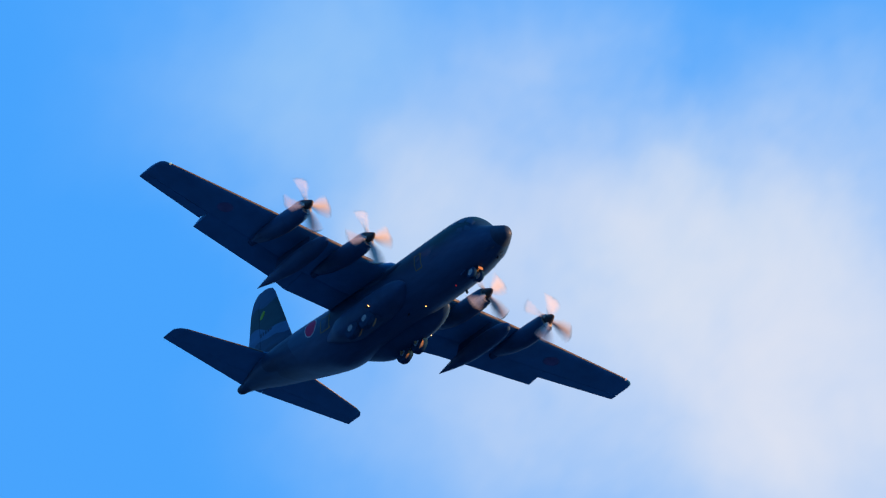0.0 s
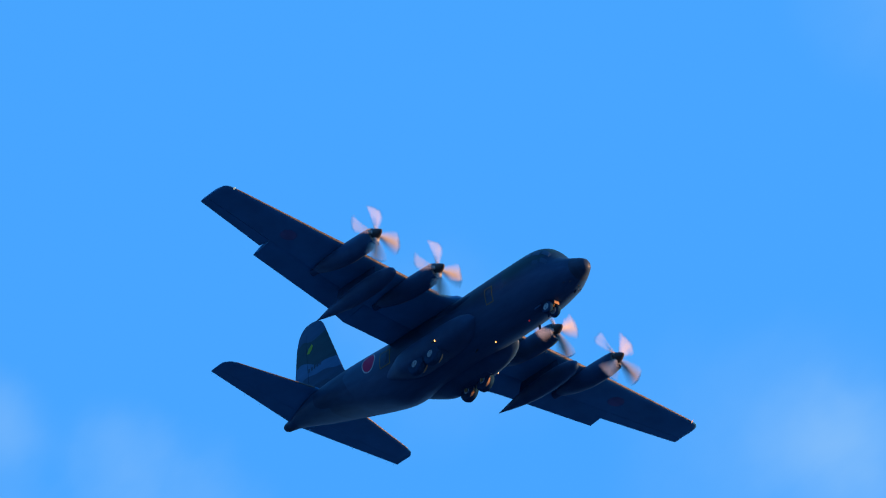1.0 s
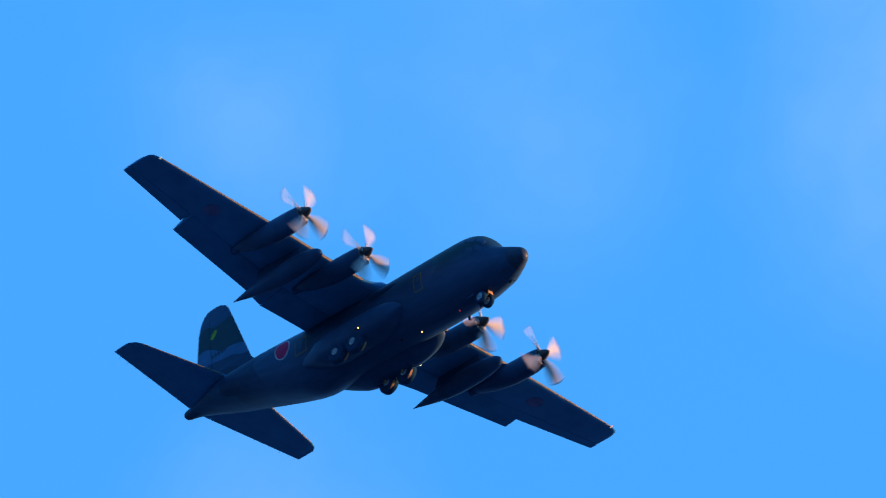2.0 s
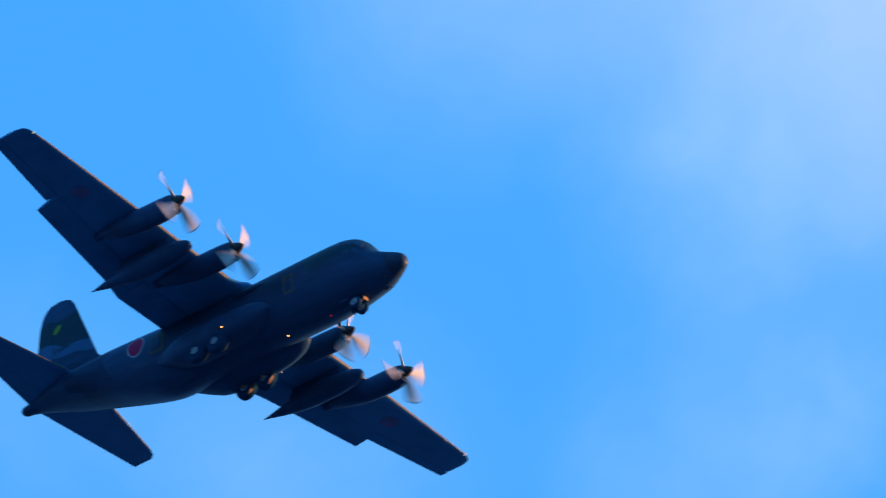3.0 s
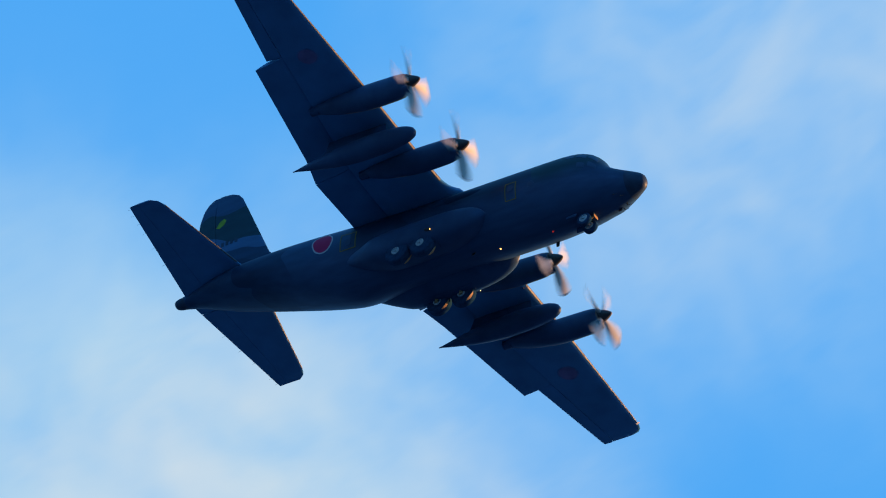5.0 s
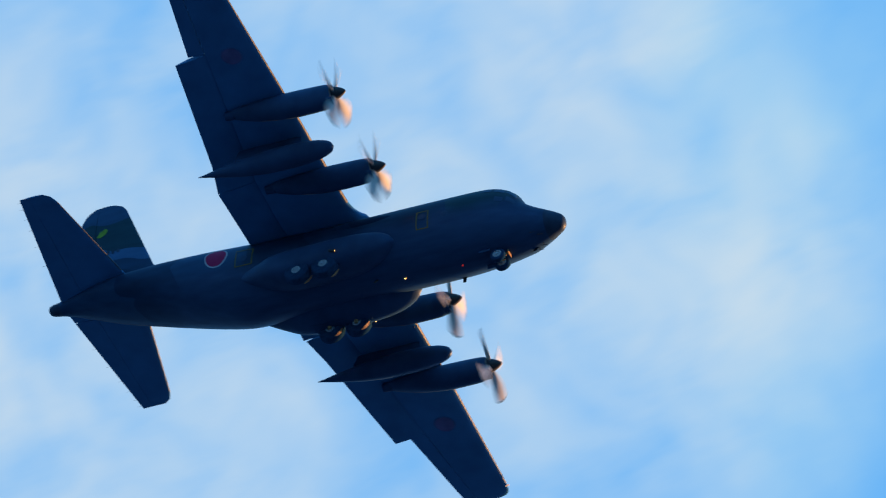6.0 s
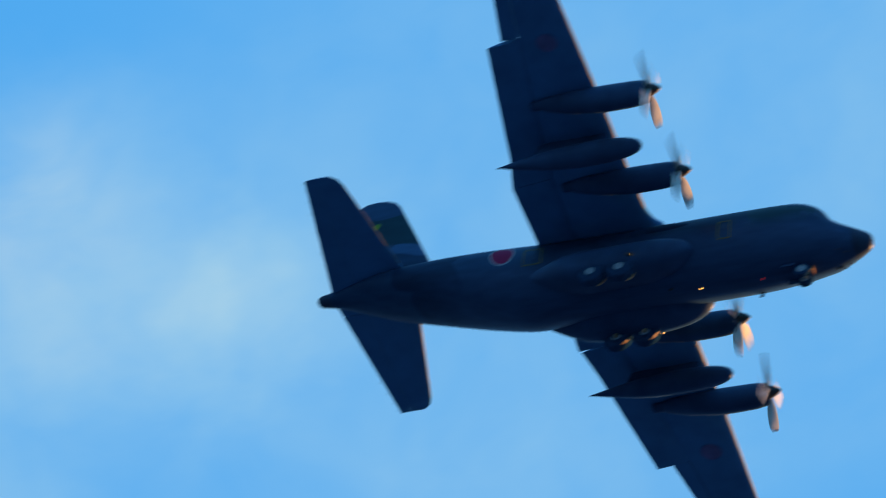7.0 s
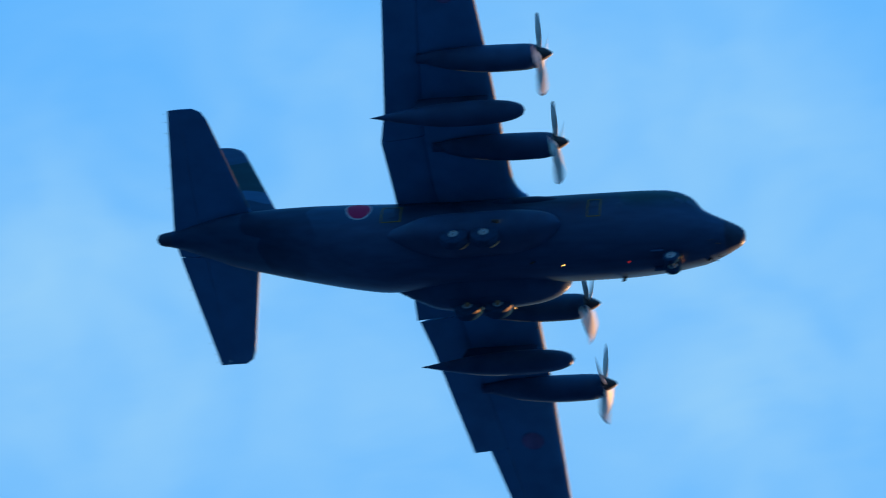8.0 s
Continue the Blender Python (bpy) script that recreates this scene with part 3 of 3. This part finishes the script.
# ---- engines
def engine(y, tip_z):
    zc = tip_z - 0.02
    # x, top, bottom, half width
    rows = [(-8.92, 0.48, -0.62, 0.45), (-9.05, 0.55, -0.76, 0.51), (-9.4, 0.61, -0.85, 0.57), (-10.2, 0.65, -0.86, 0.60), (-11.4, 0.68, -0.80, 0.61),
            (-12.4, 0.66, -0.60, 0.59), (-13.3, 0.60, -0.36, 0.54), (-14.2, 0.55, -0.04, 0.40), (-14.8, 0.52, 0.14, 0.24)]
    bm = bmesh.new()
    rings = []
    for x in np.linspace(rows[0][0], rows[-1][0], 34):
        top, bottom, half = spline(rows, float(x))
        mid = (top + bottom) / 2
        rings.append([(float(x), y + half * math.copysign(abs(math.cos(a)) ** 0.9, math.cos(a)), zc + mid + (top - bottom) / 2 * math.sin(a)) for a in [2 * math.pi * i / 28 for i in range(28)]])
    loft(bm, rings)
    nacelle = part("engine_nacelle", bm, POD, aircraft, "slim turboprop nacelle in a shade-darkened blue")
    # the air intake under the spinner: a lipped mouth
    bm = bmesh.new()
    oval = lambda x, w, h, z: [(x, y + w * math.cos(a), zc + z + h * math.sin(a)) for a in [2 * math.pi * i / 20 for i in range(20)]]
    loft(bm, [oval(-9.1, 0.36, 0.17, -0.60), oval(-8.86, 0.36, 0.17, -0.58), oval(-8.80, 0.33, 0.14, -0.57), oval(-8.86, 0.29, 0.10, -0.57), oval(-9.05, 0.27, 0.08, -0.57)])
    part("intake_lip", bm, POD, nacelle, "rounded air intake lip")
    # cooling band with a bright edge
    bm = bmesh.new()
    loft(bm, [[(x, y + r * math.cos(a), zc - 0.06 + k * r * math.sin(a)) for a in [2 * math.pi * i / 28 for i in range(28)]] for x, r, k in ((-9.02, 0.47, 1.1), (-8.93, 0.475, 1.1), (-8.90, 0.44, 1.08))])
    part("cowl_ring", bm, EDGE, nacelle)
    # exhaust
    bm = bmesh.new()
    tube(bm, (-14.5, y, zc + 0.30), (-15.0, y, zc + 0.32), 0.26, 0.24, 18)
    part("exhaust_pipe", bm, POD, nacelle)
    # propeller, about its own hub
    bm = bmesh.new()
    prof = [(0.62, 0.02), (0.60, 0.07), (0.50, 0.15), (0.34, 0.24), (0.12, 0.33), (-0.12, 0.38), (-0.24, 0.38)]
    loft(bm, [[(x, r * math.cos(a), r * math.sin(a)) for a in [2 * math.pi * i / 28 for i in range(28)]] for x, r in prof])
    prop = part("propeller", bm, DARK, aircraft, "four-bladed propeller spinning fast with a dark pointed spinner")
    prop.location = (-8.82, y, tip_z)
    for k in range(4):
        turn = Matrix.Rotation(k * math.pi / 2, 3, "X")

        def blade_ring(r, chord, pitch, thick):
            c, s = math.cos(radians(pitch)), math.sin(radians(pitch))
            ring = []
            for i in range(12):
                a = 2 * math.pi * i / 12
                u, v = 0.5 * chord * math.cos(a), 0.5 * thick * math.sin(a)
                # the blade points up; it goes towards -y, its leading edge swung forward
                ring.append(turn @ Vector((u * s + v * c, -u * c + v * s, r)))
            return ring

        stations = [(0.30, 0.22, 62, 0.20), (0.55, 0.34, 52, 0.14), (0.85, 0.52, 42, 0.09), (1.2, 0.66, 35, 0.06), (1.55, 0.72, 30, 0.045), (1.82, 0.72, 27, 0.035), (1.94, 0.66, 26, 0.03)]
        bm = bmesh.new()
        loft(bm, [blade_ring(*s) for s in stations])
        blade = part("blade", bm, BLADE, prop, "pale grey propeller blade with dark tip")
        bm = bmesh.new()
        loft(bm, [blade_ring(*s) for s in ((1.94, 0.66, 26, 0.03), (2.01, 0.54, 25, 0.025), (2.05, 0.34, 25, 0.02))])
        # the dark tip is joined to its blade's mesh, as a second material
        tip = part("blade_tip_made", bm, BLADE_TIP)
        join = bmesh.new()
        join.from_mesh(blade.data)
        count = len(join.faces)
        join.from_mesh(tip.data)
        join.faces.ensure_lookup_table()
        for f in join.faces[count:]:
            f.material_index = 1
        join.to_mesh(blade.data)
        join.free()
        blade.data.materials.append(BLADE_TIP)
        old = tip.data
        bpy.data.objects.remove(tip)
        bpy.data.meshes.remove(old)
    return prop


PROPS = [engine(-10.33, 1.27), engine(-5.05, 1.03), engine(5.05, 1.03), engine(10.33, 1.27)]


# ---- outer fuel tanks on pylons
def tank(s):
    y, z = s * 7.8, 0.22
    rows = [(-9.87, 0.03, 0), (-9.95, 0.20, 0), (-10.2, 0.36, 0), (-10.7, 0.50, 0), (-11.6, 0.60, 0), (-12.6, 0.62, 0), (-13.8, 0.58, 0), (-15.0, 0.46, 0.03), (-16.2, 0.27, 0.08), (-17.05, 0.11, 0.12), (-17.56, 0.02, 0.14)]
    bm = bmesh.new()
    rings = []
    for x in list(np.linspace(-9.87, -10.7, 8)) + list(np.linspace(-11.0, -17.56, 22)):
        r, up = spline(rows, float(x))
        rings.append([(float(x), y + r * math.cos(a), z + up + r * math.sin(a)) for a in [2 * math.pi * i / 28 for i in range(28)]])
    loft(bm, rings)
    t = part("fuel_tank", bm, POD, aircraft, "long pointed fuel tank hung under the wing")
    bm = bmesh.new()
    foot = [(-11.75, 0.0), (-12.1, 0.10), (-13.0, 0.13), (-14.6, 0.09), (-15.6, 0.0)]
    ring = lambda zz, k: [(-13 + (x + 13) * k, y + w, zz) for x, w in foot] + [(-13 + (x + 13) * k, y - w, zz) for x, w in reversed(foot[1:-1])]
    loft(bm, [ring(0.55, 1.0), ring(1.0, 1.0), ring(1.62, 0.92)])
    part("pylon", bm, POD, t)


tank(1)
tank(-1)


# ---- tail
def tail():
    for s in (1, -1):
        lead = lambda y: float(np.interp(y, [0.4, 1.6, 7.3, 7.75, 8.0], [-24.55, -24.85, -26.05, -26.25, -26.6]))
        trail = lambda y: float(np.interp(y, [0.4, 8.05], [-28.85, -27.88]))
        mid = 1.88
        hinge = 0.68
        bm = bmesh.new()
        loft(bm, [section(s * y, lead(y), trail(y), mid, 0.12 if y < 7.6 else 0.05, 0, hinge) for y in (0.4, 1.6, 3.5, 5.5, 7.3, 7.55, 7.75, 7.9, 8.0)])
        plane = part("tailplane", bm, BELLY, aircraft, "broad tapered horizontal tailplane")
        bm = bmesh.new()
        loft(bm, [section(s * y, lead(y), trail(y), mid, 0.12 if y < 7.6 else 0.05, hinge + 0.006, 1.0) for y in (1.12, 3.5, 5.5, 7.3, 7.55, 7.75, 7.9, 8.0)])
        part("elevator", bm, BELLY, plane)
        bm = bmesh.new()
        loft(bm, [section(s * y, lead(y), trail(y), mid, 0.12, hinge + 0.003, 1.0) for y in (0.3, 0.7, 1.07 if s > 0 else 1.115)])
        part("root_fairing", bm, BELLY, plane)
        # the same added strip gives the tailplane its sun rim
        bm = bmesh.new()
        loft(bm, [section(s * y, lead(y) + 0.005, trail(y), mid, 0.124, 0, 0.009) for y in (1.7, 3.5, 5.5, 7.3)])
        part("leading_edge", bm, EDGE, plane, "metal strip added to catch a sun rim along the leading edge")
        for y in (3.2, 4.6, 5.8, 6.6, 7.3, 7.8):
            bm = bmesh.new()
            tube(bm, (trail(y) + 0.03, s * y, mid + 0.02), (trail(y) - 0.22, s * y, mid), 0.007, 0.004, 5)
            part("static_wick", bm, DARK, plane)
    # fin: sections stacked upward
    lead = lambda z: float(np.interp(z, [1.9, 2.3, 2.8, 3.7, 8.5, 8.85, 9.05, 9.15], [-21.4, -22.35, -23.2, -23.97, -26.05, -26.32, -26.7, -27.2]))
    trail = lambda z: float(np.interp(z, [1.9, 7.6, 8.5, 8.9, 9.1, 9.15], [-29.0, -28.72, -28.5, -28.2, -27.9, -27.6]))

    def upright(z, u0, u1, thick):
        chord = lead(z) - trail(z)
        us = [u0 + (u1 - u0) * (u if u0 == 0 else k / (len(US) - 1)) for k, u in enumerate(US)]
        half = lambda u: chord * (foil(u, thick)[0] - foil(u, thick)[1]) / 2
        return [(lead(z) - chord * u, half(u), z) for u in us] + [(lead(z) - chord * u, -half(u) - 0.002, z) for u in reversed(us)]

    bm = bmesh.new()
    zs = [1.9, 2.3, 2.8, 3.3, 3.7, 5, 6.5, 7.6, 8.5, 8.7, 8.85, 8.97, 9.05, 9.12]
    loft(bm, [upright(z, 0, 0.66, 0.10 if z > 3 else 0.09) for z in zs])
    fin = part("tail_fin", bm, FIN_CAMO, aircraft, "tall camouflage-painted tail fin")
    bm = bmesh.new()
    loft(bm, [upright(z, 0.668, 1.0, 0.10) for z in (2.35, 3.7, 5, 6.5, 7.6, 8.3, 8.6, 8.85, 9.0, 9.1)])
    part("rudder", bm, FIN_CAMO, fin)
    # emblem: a small leaning yellow-green shape on either side, and a row of marks below it
    def fin_half(x, z):
        chord = lead(z) - trail(z)
        u = (lead(z) - x) / chord
        return chord * (foil(u, 0.10)[0] - foil(u, 0.10)[1]) / 2

    def fin_mark(bm, s, pts):
        loft(bm, [[(x, s * (fin_half(x, z) + out), z) for x, z in pts] for out in (-0.01, 0.012)])

    for s in (1, -1):
        bm = bmesh.new()
        fin_mark(bm, s, [(-27.55, 6.72), (-27.30, 6.62), (-27.02, 6.82), (-26.92, 7.08), (-27.06, 7.26), (-27.38, 7.06)])
        part("fin_emblem", bm, LIME, fin, "small yellow-green squadron emblem")
        bm = bmesh.new()
        for x in (-27.3, -27.0, -26.7, -26.4, -26.1):
            fin_mark(bm, s, [(x - 0.09, 5.12), (x + 0.09, 5.08), (x + 0.09, 5.38), (x - 0.09, 5.42)])
        part("serial_bars", bm, STENCIL, fin, "row of short dull serial marks")


tail()


# ---- landing gear
def gear_pod(s):
    rows = [(-8.9, 0.05, -1.25), (-9.15, 0.35, -1.28), (-9.7, 0.62, -1.35), (-10.6, 0.80, -1.42), (-12.0, 0.88, -1.46), (-14.4, 0.88, -1.46), (-15.6, 0.77, -1.40), (-16.6, 0.53, -1.28), (-17.5, 0.28, -1.12), (-18.2, 0.06, -1.00)]
    bm = bmesh.new()
    rings = []
    for x in np.linspace(-8.9, -18.2, 44):
        r, z = spline(rows, float(x))
        rings.append([(float(x), s * (1.85 - 0.16 * max(0, -15.8 - x) + (0.98 if math.cos(a) > 0 else 1.6) * r * math.copysign(abs(math.cos(a)) ** 0.8, math.cos(a))), z + 1.02 * r * math.copysign(abs(math.sin(a)) ** 0.8, math.sin(a))) for a in [2 * math.pi * i / 28 for i in range(28)]])
    loft(bm, rings)
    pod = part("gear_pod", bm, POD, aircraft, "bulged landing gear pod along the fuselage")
    # wheel bay plate in the pod's shade tone, tyre crescents, legs
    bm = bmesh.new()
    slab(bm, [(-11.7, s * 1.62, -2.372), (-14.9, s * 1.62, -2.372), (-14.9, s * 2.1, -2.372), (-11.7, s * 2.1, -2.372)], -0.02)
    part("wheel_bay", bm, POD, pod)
    bm = bmesh.new()
    p = Vector((-11.90, s * 2.68, -1.88))
    bowl = lambda x, rr: [(p.x + x, p.y + rr * math.cos(a), p.z - 0.25 * x + rr * math.sin(a)) for a in [2 * math.pi * i / 20 for i in range(20)]]
    loft(bm, [bowl(-0.25, 0.09), bowl(0.10, 0.095), bowl(0.10, 0.08), bowl(0.06, 0.07)])
    case = part("taxi_lamp", bm, DARK, pod, "lit taxi lamp in a dark casing")
    bm = bmesh.new()
    face = 0.064 if s < 0 else 0.098
    loft(bm, [bowl(face, 0.062), bowl(face + 0.01, 0.05)])
    part("lens", bm, LAMP, case, "glowing amber lens")
    for x in (-12.53, -14.05):
        bm = bmesh.new()
        tube(bm, (x, s * 1.92, -1.8), (x, s * 1.92, -2.55), 0.12, 0.10)
        part("gear_leg", bm, STRUT, pod)
        wheel("main_wheel", x, s * 2.24, -2.43, 0.70, 0.27, 0.215)
        # an added orange crescent stands for sun on each tyre's front
        bm = bmesh.new()
        loft(bm, [[(x + q * math.cos(radians(g)), s * (2.0 + o * (0.8 if s > 0 else 0.5) * w), -2.43 + q * math.sin(radians(g))) for q, o in ((0.72, -1), (0.75, -1), (0.75, 1), (0.72, 1))]
                  for g, w in ((-64, 0.01), (-54, 0.07), (-44, 0.10), (-34, 0.10), (-22, 0.07), (-12, 0.01))])
        part("tyre_sun_crescent", bm, STRUT, pod, "orange crescent plate standing for sun on the tyre's front")


def wheel(name, x, y, z, r, half, hub_r):
    bm = bmesh.new()
    prof = [(-half, r * 0.60), (-half * 0.98, r * 0.80), (-half * 0.75, r * 0.95), (-half * 0.35, r), (half * 0.35, r), (half * 0.75, r * 0.95), (half * 0.98, r * 0.80), (half, r * 0.60)]
    loft(bm, [[(rr * math.cos(a), o, rr * math.sin(a)) for a in [2 * math.pi * i / 32 for i in range(32)]] for o, rr in prof])
    tyre = part(name, bm, TYRE, aircraft, "tyre coloured navy like the shaded belly, on a white hub")
    tyre.location = (x, y, z)
    for q in (1, -1):
        bm = bmesh.new()
        rows = [(half + 0.002, hub_r * 1.15), (half + 0.03, hub_r), (half + 0.035, hub_r * 0.78), (half - 0.01, hub_r * 0.70), (half - 0.01, hub_r * 0.40), (half + 0.06, hub_r * 0.34), (half + 0.07, hub_r * 0.05)]
        loft(bm, [[(rr * math.cos(a), q * o, rr * math.sin(a)) for a in [2 * math.pi * i / 24 for i in range(24)]] for o, rr in rows])
        part("hub", bm, HUB, tyre, "white wheel hub")


gear_pod(1)
gear_pod(-1)


def nose_gear():
    bm = bmesh.new()
    tube(bm, (-3.62, 0, -1.8), (-3.51, 0, -2.72), 0.10, 0.08)
    leg = part("nose_leg", bm, STRUT, aircraft, "nose gear leg in a sunlit orange")
    bm = bmesh.new()
    tube(bm, (-3.51, -0.28, -2.67), (-3.51, 0.28, -2.67), 0.06)
    part("axle", bm, STEEL, leg)
    bm = bmesh.new()
    tube(bm, (-2.75, 0, -2.0), (-3.45, 0, -2.5), 0.05)
    part("drag_brace", bm, STRUT, leg)
    # flat plate, navy for the shade inside the nose gear bay
    bm = bmesh.new()
    slab(bm, [(-2.55, -0.42, -2.085), (-4.45, -0.42, -2.165), (-4.45, 0.42, -2.165), (-2.55, 0.42, -2.085)], -0.02)
    part("nose_bay", bm, TYRE, aircraft)
    for s in (1, -1):
        wheel("nose_wheel", -3.51, s * 0.33, -2.67, 0.41, 0.15, 0.21)
        bm = bmesh.new()
        slab(bm, [(-3.9, s * 0.48, -2.1), (-4.5, s * 0.48, -2.1), (-4.5, s * 0.60, -2.48), (-3.9, s * 0.60, -2.48)], 0.025)
        part("nose_door", bm, POD, aircraft)
    # front plate whose orange stands for sun falling on it
    bm = bmesh.new()
    slab(bm, [(-3.06, -0.20, -2.05), (-3.06, 0.20, -2.05), (-2.98, 0.20, -2.52), (-2.98, -0.20, -2.52)], 0.025)
    part("nose_door", bm, STRUT, aircraft, "plate before the nose leg, coloured as sunlit")


nose_gear()

# ---------------------------------------------------------------- movement
# seconds, place (metres), turn (degrees)
FLIGHT = [
    (0.0, -650.72, 571.10, 537.20, -4.04, -2.15, -2.33),
    (0.5, -616.92, 564.84, 539.14, -3.08, -1.57, -1.90),
    (1.0, -583.12, 558.57, 541.09, -2.28, -1.04, -1.52),
    (1.5, -549.32, 552.31, 543.03, -1.63, -0.60, -1.20),
    (2.0, -515.52, 546.04, 544.97, -1.13, -0.24, -0.92),
    (2.5, -481.72, 539.78, 546.91, -0.75, 0.06, -0.71),
    (3.0, -447.92, 533.51, 548.85, -0.49, 0.29, -0.55),
    (3.5, -414.12, 527.24, 550.80, -0.35, 0.44, -0.47),
    (4.0, -380.32, 520.98, 552.74, -0.29, 0.52, -0.44),
    (4.5, -346.52, 514.71, 554.68, -0.32, 0.55, -0.47),
    (5.0, -312.72, 508.45, 556.62, -0.44, 0.49, -0.56),
    (5.5, -278.92, 502.18, 558.56, -0.61, 0.37, -0.72),
    (6.0, -245.12, 495.91, 560.51, -0.83, 0.18, -0.93),
    (6.5, -211.31, 489.65, 562.45, -1.08, -0.08, -1.21),
    (7.0, -177.51, 483.38, 564.39, -1.36, -0.41, -1.54),
    (7.5, -143.71, 477.12, 566.33, -1.65, -0.82, -1.94),
    (8.0, -109.91, 470.85, 568.27, -1.95, -1.29, -2.39)
]


def motions():
    walk(aircraft, [(t, pose(x, y, z, rx, ry, rz)) for t, x, y, z, rx, ry, rz in FLIGHT])
    # the propellers turn alike, each from its own start
    for prop, start in zip(PROPS, (20, 25, 50, 80)):
        place = prop.location.copy()
        walk(prop, [(k / FPS, pose(*place, start - 84.6 * k)) for k in range(8 * FPS + 1)])


motions()
